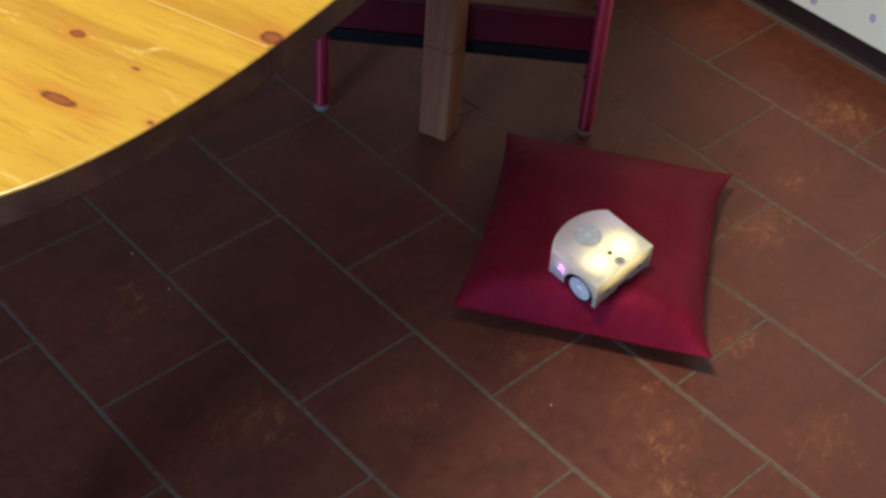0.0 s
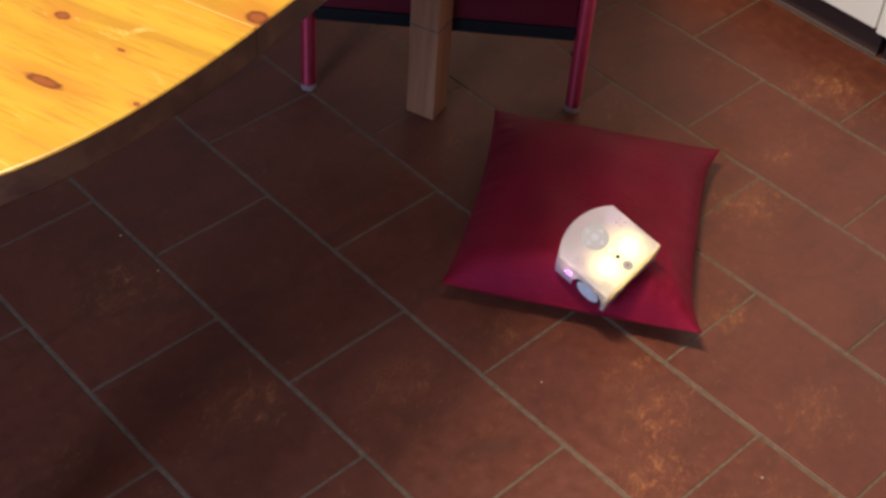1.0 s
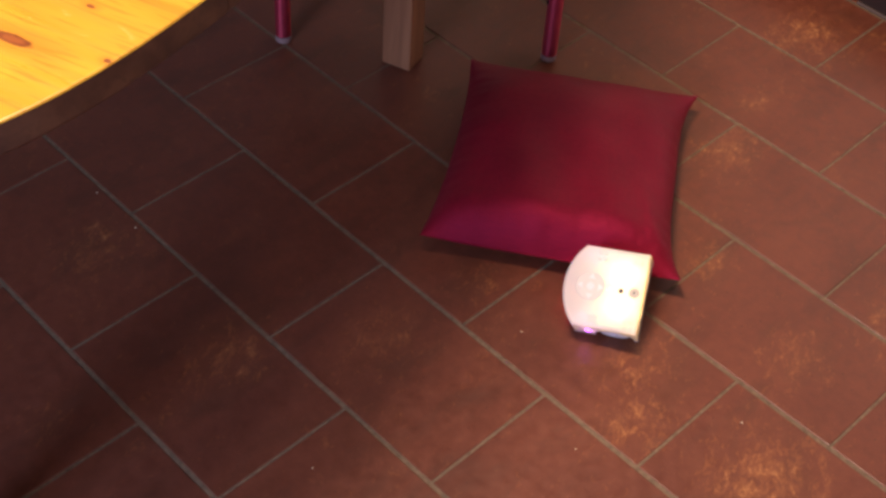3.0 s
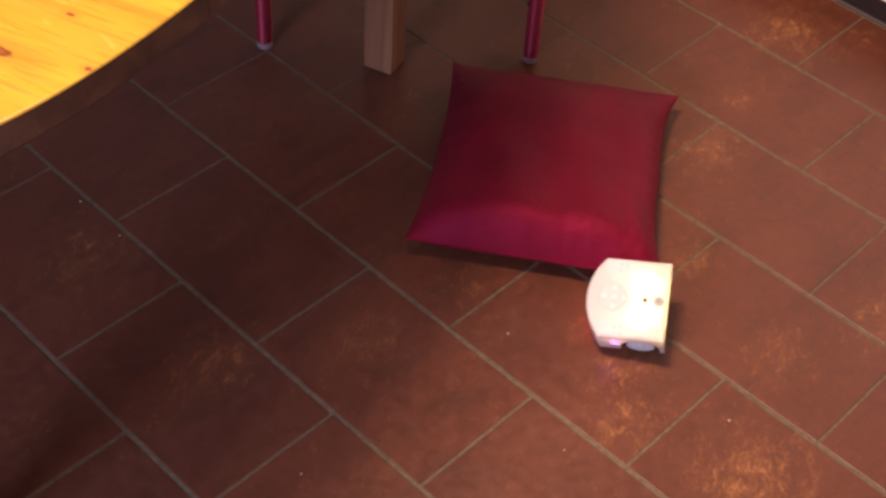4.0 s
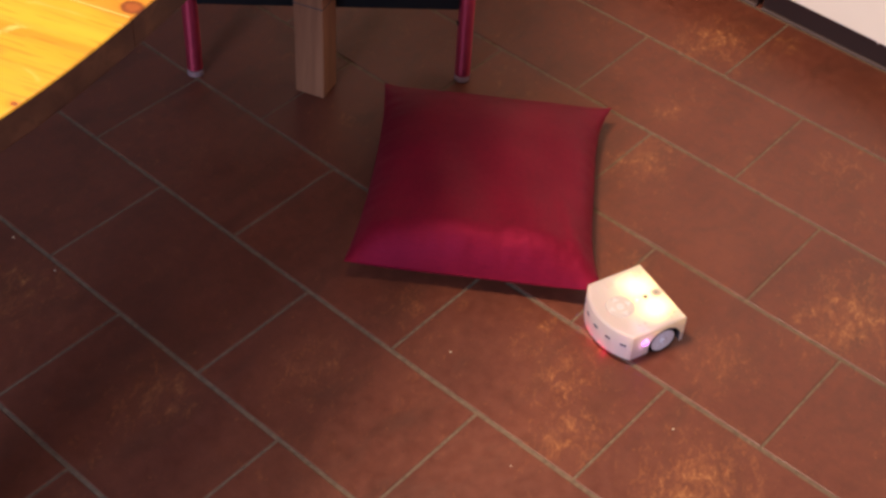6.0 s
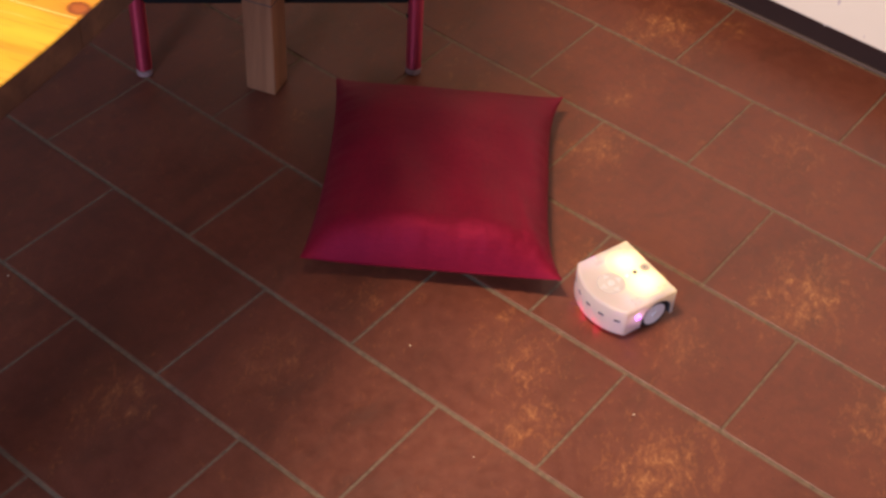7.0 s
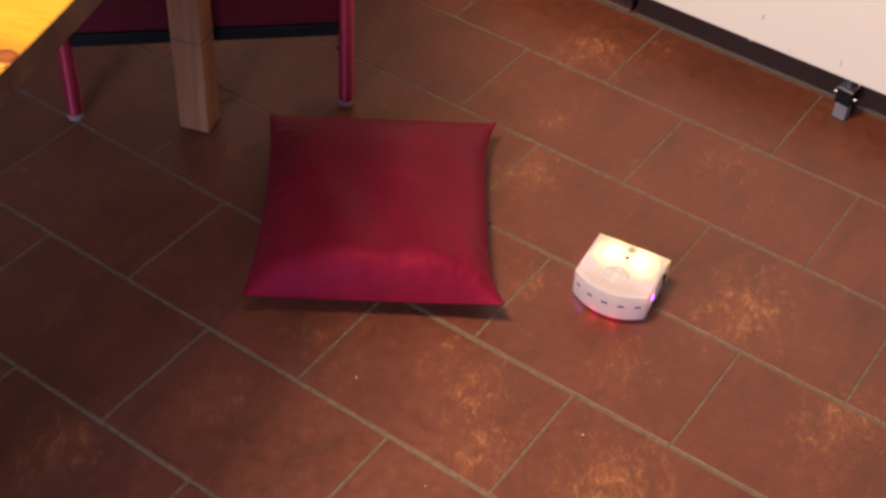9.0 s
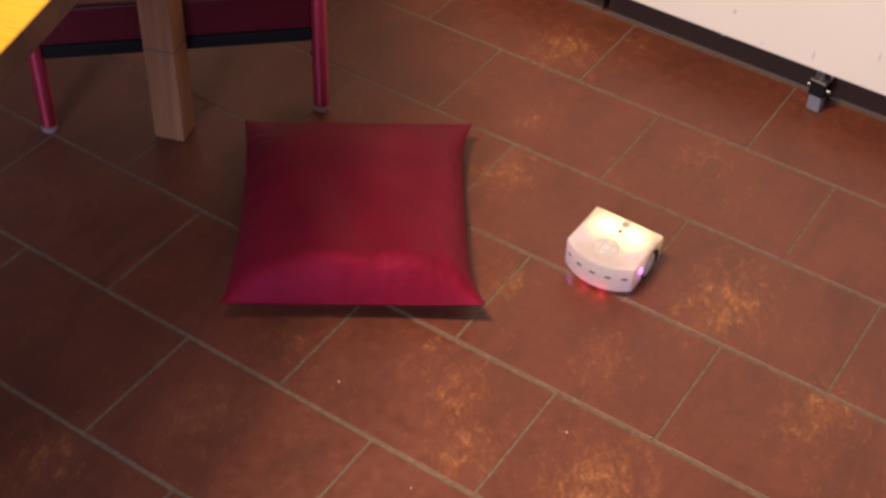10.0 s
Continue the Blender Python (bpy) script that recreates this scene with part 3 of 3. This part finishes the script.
WX, WZ, WR = -0.011, 0.0215, 0.0215


def robot_outline(inset=0.0):
    arc_r = (RW ** 2 + SAG ** 2) / (2 * SAG)
    half = math.asin(RW / arc_r)
    cx = RL + SAG - arc_r
    pts = [(-RL + inset, RW - inset)]
    n = 18
    for i in range(n + 1):
        a = half - 2 * half * i / n
        r = arc_r - inset
        pts.append((cx + r * math.cos(a), max(-RW + inset, min(RW - inset, r * math.sin(a) * (1 if inset == 0 else 1.0)))))
    pts.append((-RL + inset, -RW + inset))
    return pts


def build_robot():
    ob = thing("toy_robot", "small white wheeled robot with glowing lamps", "robot")
    bm = bmesh.new()
    rings = []
    for inset, z in ((0.0, RH - 0.0035), (0.0005, RH - 0.0017), (0.0017, RH - 0.0005), (0.0035, RH)):
        rings.append([bm.verts.new((x, y, z)) for x, y in robot_outline(inset)])
    n = len(rings[0])
    for p, q in zip(rings, rings[1:]):
        for i in range(n):
            bm.faces.new((p[i], p[(i + 1) % n], q[(i + 1) % n], q[i]))
    bm.faces.new(rings[-1])
    rim = rings[0]
    zb = RH - 0.0035
    # front wall, following the arc
    foot = [bm.verts.new((v.co.x, v.co.y, 0.0120)) for v in rim[1:-1]]
    for i in range(len(foot) - 1):
        bm.faces.new((rim[1 + i], rim[2 + i], foot[i + 1], foot[i]))
    # back wall with a low notch
    back = [(-RL, y, z) for y, z in ((RW, 0.011), (RW - 0.006, 0.011), (RW - 0.007, 0.015), (0.012, 0.015), (0.011, 0.021), (-0.011, 0.021), (-0.012, 0.015), (-RW + 0.007, 0.015), (-RW + 0.006, 0.011), (-RW, 0.011))]
    bv = [bm.verts.new(c) for c in back]
    bm.faces.new([rim[0]] + bv + [rim[-1]])
    # side walls, cut away round the wheels
    ra = WR + 0.0035
    for top_front, top_back, low_front, low_back in ((rim[1], rim[0], foot[0], bv[0]), (rim[-2], rim[-1], foot[-1], bv[-1])):
        y = top_front.co.y
        arch = [bm.verts.new((WX + ra, y, 0.0120))]
        for i in range(15):
            a = math.pi * i / 14
            arch.append(bm.verts.new((WX + ra * math.cos(a), y, WZ + ra * math.sin(a) * 0.98)))
        arch.append(bm.verts.new((WX - ra, y, 0.011)))
        bm.faces.new([top_back, top_front, low_front] + arch + [low_back])
    shell = part("shell", bm, SHELL, ob, "milky white plastic shell")
    for poly in shell.data.polygons:
        c = poly.center
        poly.use_smooth = c.x > RL + 0.001 and 0.013 < c.z < RH - 0.0036
    # chassis and wheel wells
    part("chassis", box(bmesh.new(), (-RL + 0.003, -0.036, 0.008), (RL + 0.006, 0.036, 0.030), 0.002), CHASSIS, ob, "dark grey underbody")
    for s in (1, -1):
        bm = bmesh.new()
        m = 18
        lo, hi = [], []
        for i in range(m + 1):
            a = math.pi * i / m
            c = (WX + (ra + 0.0006) * math.cos(a), WZ + (ra + 0.0006) * math.sin(a))
            lo.append(bm.verts.new((c[0], s * 0.036, c[1])))
            hi.append(bm.verts.new((c[0], s * (RW - 0.001), c[1])))
        lo = [bm.verts.new((WX + ra + 0.0006, s * 0.036, 0.012))] + lo + [bm.verts.new((WX - ra - 0.0006, s * 0.036, 0.012))]
        hi = [bm.verts.new((WX + ra + 0.0006, s * (RW - 0.001), 0.012))] + hi + [bm.verts.new((WX - ra - 0.0006, s * (RW - 0.001), 0.012))]
        for i in range(len(lo) - 1):
            bm.faces.new((lo[i], lo[i + 1], hi[i + 1], hi[i]))
        bm.faces.new(lo)
        part("wheel_well", bm, CHASSIS, ob, "dark wheel well")
    # wheels
    for s in (1, -1):
        wheel = part("wheel", lathe(bmesh.new(), [(0.0175, -0.0055), (0.0178, 0.0055)], 32, "y", (0, 0, 0)), HUB, ob, "pale grey wheel")
        wheel.location = (WX, s * 0.0455, WZ)
        part("tyre", lathe_ring(0.0176, WR, 0.0052), BLACK, wheel, "thin black tyre", smooth=False)
        for i in range(6):
            a = math.pi / 3 * i
            c = Vector((0.0098 * math.cos(a), s * 0.0054, 0.0098 * math.sin(a)))
            part("hub_stud", rod(bmesh.new(), c, c + Vector((0, s * 0.0008, 0)), 0.0026, 12), HUB, wheel)
        part("hub_cap", rod(bmesh.new(), (0, s * 0.0054, 0), (0, s * 0.0072, 0), 0.0045, 16), HUB, wheel)
        WHEELS.append(wheel)
    # sensor slots: five in front, two behind
    arc_r = (RW ** 2 + SAG ** 2) / (2 * SAG)
    cx = RL + SAG - arc_r
    for a in (-34, -17, 0, 17, 34):
        m = pose(cx + arc_r * math.cos(radians(a)), arc_r * math.sin(radians(a)), 0.0355, 0, 0, a)
        bm = box(bmesh.new(), (-0.004, -0.0042, -0.0015), (0.0005, 0.0042, 0.0015), 0.0004, 1)
        bm.transform(m)
        part("sensor_slot", bm, CHASSIS, ob, "dark infrared sensor slot")
    for y in (-0.03, 0.03):
        part("sensor_slot", box(bmesh.new(), (-RL - 0.0005, y - 0.0042, 0.0285), (-RL + 0.004, y + 0.0042, 0.0315), 0.0004, 1), CHASSIS, ob, "dark infrared sensor slot")
    # top: pen hole, dimple, five buttons, four groups of four studs
    part("pen_hole", rod(bmesh.new(), (-0.0125, 0, RH - 0.01), (-0.0125, 0, RH + 0.0003), 0.0032, 20), CHASSIS, ob, "dark pen hole")
    part("trailer_peg", lathe(bmesh.new(), [(0.0066, RH - 0.002), (0.0066, RH + 0.0002), (0.0058, RH + 0.0006)], 24, at=(-0.0295, 0, 0)), SOCKET, ob, "grey round peg socket")
    part("peg_dot", rod(bmesh.new(), (-0.0295, 0, RH), (-0.0295, 0, RH + 0.0008), 0.0012, 12), CHASSIS, ob, "dark dot")
    bx = 0.027
    part("button_pad", lathe(bmesh.new(), [(0.0185, RH - 0.001), (0.0185, RH + 0.0002), (0.0180, RH + 0.0004)], 36, at=(bx, 0, 0)), PAD, ob, "pale grey round button pad")
    part("button", lathe(bmesh.new(), [(0.0052, RH - 0.001), (0.0052, RH + 0.0007), (0.0042, RH + 0.0013), (0.0015, RH + 0.0010)], 24, at=(bx, 0, 0)), BUTTON, ob, "round centre button")
    for a in range(0, 360, 90):
        bm = bmesh.new()
        tri = [(0.0055, 0), (-0.0030, 0.0052), (-0.0030, -0.0052)]
        lo = [bm.verts.new((x, y, RH - 0.001)) for x, y in tri]
        hi = [bm.verts.new((x * 0.85, y * 0.85, RH + 0.0011)) for x, y in tri]
        for i in range(3):
            bm.faces.new((lo[i], lo[(i + 1) % 3], hi[(i + 1) % 3], hi[i]))
        bm.faces.new(hi)
        bm.faces.new(lo)
        bm.transform(pose(bx, 0, 0, 0, 0, a) @ pose(0.0125, 0, 0))
        part("arrow_button", bm, BUTTON, ob, "arrow-shaped button")
    for gx in (0.0175, -0.028):
        for gy in (-0.042, 0.042):
            for dx in (-0.004, 0.004):
                for dy in (-0.004, 0.004):
                    part("stud", lathe(bmesh.new(), [(0.0024, RH - 0.001), (0.0024, RH + 0.0004), (0.0018, RH + 0.0007)], 14, at=(gx + dx, gy + dy, 0)), SHELL, ob)
    # lamps, sunk in a dark board under the top
    tray = box(bmesh.new(), (-0.034, -0.042, RH - 0.0220), (0.030, 0.042, RH - 0.0205))
    box(tray, (0.0302, -0.042, RH - 0.0220), (0.0317, 0.042, RH - 0.0080))
    part("lamp_board", tray, CHASSIS, ob)
    for y in (-0.021, 0.021):
        part("top_lamp", box(bmesh.new(), (-0.018, y - 0.004, RH - 0.0210), (-0.009, y + 0.004, RH - 0.0198)), LED_YELLOW, ob, "bright yellow lamp under the shell")
    part("status_lamp", rod(bmesh.new(), (0.001, 0, RH - 0.001), (0.001, 0, RH + 0.0004), 0.0018, 14), LED_GREEN, ob, "green status lamp")
    for s in (1, -1):
        part("side_lamp", lathe(bmesh.new(), [(0.0034, -0.001), (0.0034, 0.0006), (0.002, 0.0012)], 16, "y", (0.0215, s * RW, 0.036)) if s > 0 else lathe(bmesh.new(), [(0.0034, 0.001), (0.0034, -0.0006), (0.002, -0.0012)], 16, "y", (0.0215, -RW, 0.036)), LED_PURPLE, ob, "violet side lamp")
    for s in (1, -1):
        part("inner_lamp", box(bmesh.new(), (0.0195, min(s * 0.0465, s * 0.0485), 0.0345), (0.0235, max(s * 0.0465, s * 0.0485), 0.0385)), LED_PURPLE_DIM, ob, "violet lamp inside the shell")
    for y in (-0.014, 0.014):
        part("ground_lamp", rod(bmesh.new(), (0.0535, y, 0.0085), (0.0535, y, 0.0115), 0.0030, 12), LED_RED, ob, "red ground lamp")
    return ob


def lathe_ring(ri, ro, half):
    bm = bmesh.new()
    n = 36
    prof = [(ri, -half), (ro - 0.0012, -half), (ro, -half + 0.0012), (ro, half - 0.0012), (ro - 0.0012, half), (ri, half)]
    loops = []
    for i in range(n):
        a = 2 * math.pi * i / n
        loops.append([bm.verts.new((r * math.cos(a), h, r * math.sin(a))) for r, h in prof])
    for i in range(n):
        p, q = loops[i], loops[(i + 1) % n]
        for j in range(len(prof)):
            bm.faces.new((p[j], p[(j + 1) % len(prof)], q[(j + 1) % len(prof)], q[j]))
    return bm


WHEELS = []
robot = build_robot()

# ---- the tiled floor ----
GAP = 0.0054
TL, TW, TT = 0.30, 0.20, 0.012


def tile_mesh(w, d):
    me = bpy.data.meshes.new("tile")
    b = 0.0011
    xs, ys = (w - GAP * 0.68) / 2, (d - GAP * 1.15) / 2
    verts, faces = [], []
    for x, y, z in ((xs, ys, -TT), (xs, ys, -b), (xs - b * 0.35, ys - b * 0.35, -b * 0.35), (xs - b, ys - b, 0.0)):
        verts += [(-x, -y, z), (x, -y, z), (x, y, z), (-x, y, z)]
    for k in range(3):
        for i in range(4):
            j = (i + 1) % 4
            faces.append((4 * k + i, 4 * k + j, 4 * k + 4 + j, 4 * k + 4 + i))
    faces.append((12, 13, 14, 15))
    me.from_pydata(verts, [], faces)
    me.materials.append(TILE)
    return me


def build_floor():
    base = tagged(part("floor", box(bmesh.new(), (x0, y0, -0.06), (x1, y1, -0.0013)), GROUT), "brown clay tiles in running bond with grey joints", "floor", kind="structure")
    me = tile_mesh(TL, TW)
    rng = random.Random(5)
    rest_v, rest_f = [], []
    for row in range(-15, 9):
        yc = row * TW + TW / 2
        shift = (0.0 if row % 2 == 0 else 0.15) - (0.009 if row >= 1 else 0.0)
        for col in range(-10, 10):
            xc = col * TL + TL / 2 + shift
            if not (x0 - 0.13 < xc < x1 + 0.13 and y0 - 0.08 < yc < y1 + 0.08):
                continue
            dz = -0.0006 * rng.random()
            tilt = [rng.uniform(-0.0012, 0.0012) for _ in range(2)]
            if -1.75 < xc < 1.05 and -0.85 < yc < 1.35:
                ob = new("tile", me)
                ob.matrix_world = Matrix.Translation((xc, yc, dz)) @ Euler((tilt[0], tilt[1], 0)).to_matrix().to_4x4()
                ob.parent = base
            else:
                k = len(rest_v)
                rest_v += [(min(x1, max(x0, v.co.x + xc)), min(y1, max(y0, v.co.y + yc)), v.co.z + dz) for v in me.vertices]
                rest_f += [tuple(i + k for i in p.vertices) for p in me.polygons]
    rest = bpy.data.meshes.new("outer_tiles")
    rest.from_pydata(rest_v, [], rest_f)
    rest.materials.append(TILE)
    ob = new("outer_tiles", rest)
    ob.parent = base
    tagged(ob, "brown clay tiles away from the table", kind="stuff")


build_floor()


def build_crumbs():
    """A few pale crumbs of two to three millimetres lying on the tiles."""
    bm = bmesh.new()
    rng = random.Random(11)
    for x, y in CRUMBS:
        r = rng.uniform(0.0010, 0.0016)
        made = bmesh.ops.create_icosphere(bm, subdivisions=1, radius=r)["verts"]
        for v in made:
            v.co = Vector((x, y, r * 0.55)) + Vector((v.co.x * rng.uniform(0.8, 1.4), v.co.y * rng.uniform(0.8, 1.4), v.co.z * 0.7))
    ob = part("crumbs", bm, CRUMB)
    tagged(ob, "tiny pale crumbs scattered on the brown floor tiles", "crumbs", kind="stuff")


CRUMBS = ((-0.423, -0.211), (0.041, -0.289), (0.233, -0.035), (-0.514, -0.211), (0.060, 0.051), (0.345, 0.149))
CRUMB = mat_plain("pale_crumb", (0.62, 0.50, 0.34), 0.8)
build_crumbs()


# seconds, place, roll, pitch, heading of the robot
ROBOT_WAY = [
    (0, -0.0184, 0.2069, 0.0834, -6.6, -4.5, 181.3),
    (0.5, -0.0017, 0.2050, 0.0792, -8.4, -7.2, 183.4),
    (1.2, 0.0256, 0.2037, 0.0750, -19.1, -17.4, 187.7),
    (1.4, 0.0382, 0.1984, 0.0723, -22.3, -21.0, 189.3),
    (1.6, 0.0555, 0.1913, 0.0629, -25.5, -22.1, 191.3),
    (1.8, 0.0846, 0.1620, 0.0379, -34.1, -20.4, 191.2),
    (2, 0.0961, 0.1562, 0.0339, -33.1, -15.4, 192.4),
    (2.2, 0.0974, 0.1630, 0.0256, -32.1, -11.4, 194.7),
    (2.5, 0.1093, 0.1580, 0.0273, -31.7, -4.9, 200.0),
    (2.7, 0.1095, 0.1622, 0.0230, -33.3, 3.5, 205.3),
    (3.8, 0.1539, 0.1803, 0.0235, -25.5, 7.9, 212.0),
    (4.5, 0.1781, 0.1999, 0.0137, -17.3, 7.6, 215.6),
    (5, 0.1857, 0.2109, 0.0040, -4.0, 1.0, 234.3),
    (5.2, 0.1950, 0.2135, 0.0010, 0.0, 0.0, 240.5),
    (5.5, 0.2014, 0.2233, 0.0000, 0.0, 0.0, 247.2),
    (5.7, 0.2031, 0.2346, 0.0000, 0.0, 0.0, 249.1),
    (6.8, 0.2221, 0.2874, 0.0000, 0.0, 0.0, 252.2),
    (7, 0.2270, 0.2972, 0.0000, 0.0, 0.0, 252.5),
    (7.5, 0.2346, 0.3190, 0.0000, 0.0, 0.0, 252.8),
    (8, 0.2434, 0.3448, 0.0000, 0.0, 0.0, 255.4),
    (8.5, 0.2504, 0.3702, 0.0000, 0.0, 0.0, 266.2),
    (9, 0.2531, 0.3970, 0.0000, 0.0, 0.0, 277.3),
    (9.5, 0.2484, 0.4246, 0.0000, 0.0, 0.0, 278.6),
    (10, 0.2445, 0.4494, 0.0000, 0.0, 0.0, 269.5),
]


def motions():
    walk(robot, [(t, pose(*p)) for t, *p in ROBOT_WAY])
    # the wheels turn with the way covered
    for wheel in WHEELS:
        side = 1 if wheel.location.y > 0 else -1
        at, turned, rows, last = wheel.location.copy(), 0.0, [], None
        for t, x, y, z, rx, ry, rz in ROBOT_WAY:
            hub = pose(x, y, z, rx, ry, rz) @ Vector(at)
            if last is not None:
                ahead = pose(x, y, z, rx, ry, rz).to_3x3() @ Vector((1, 0, 0))
                turned += max(-80.0, min(80.0, math.degrees((hub - last).dot(ahead) / WR)))
            rows.append((t, pose(*at, 0, turned, 0)))
            last = hub
        walk(wheel, rows)


motions()
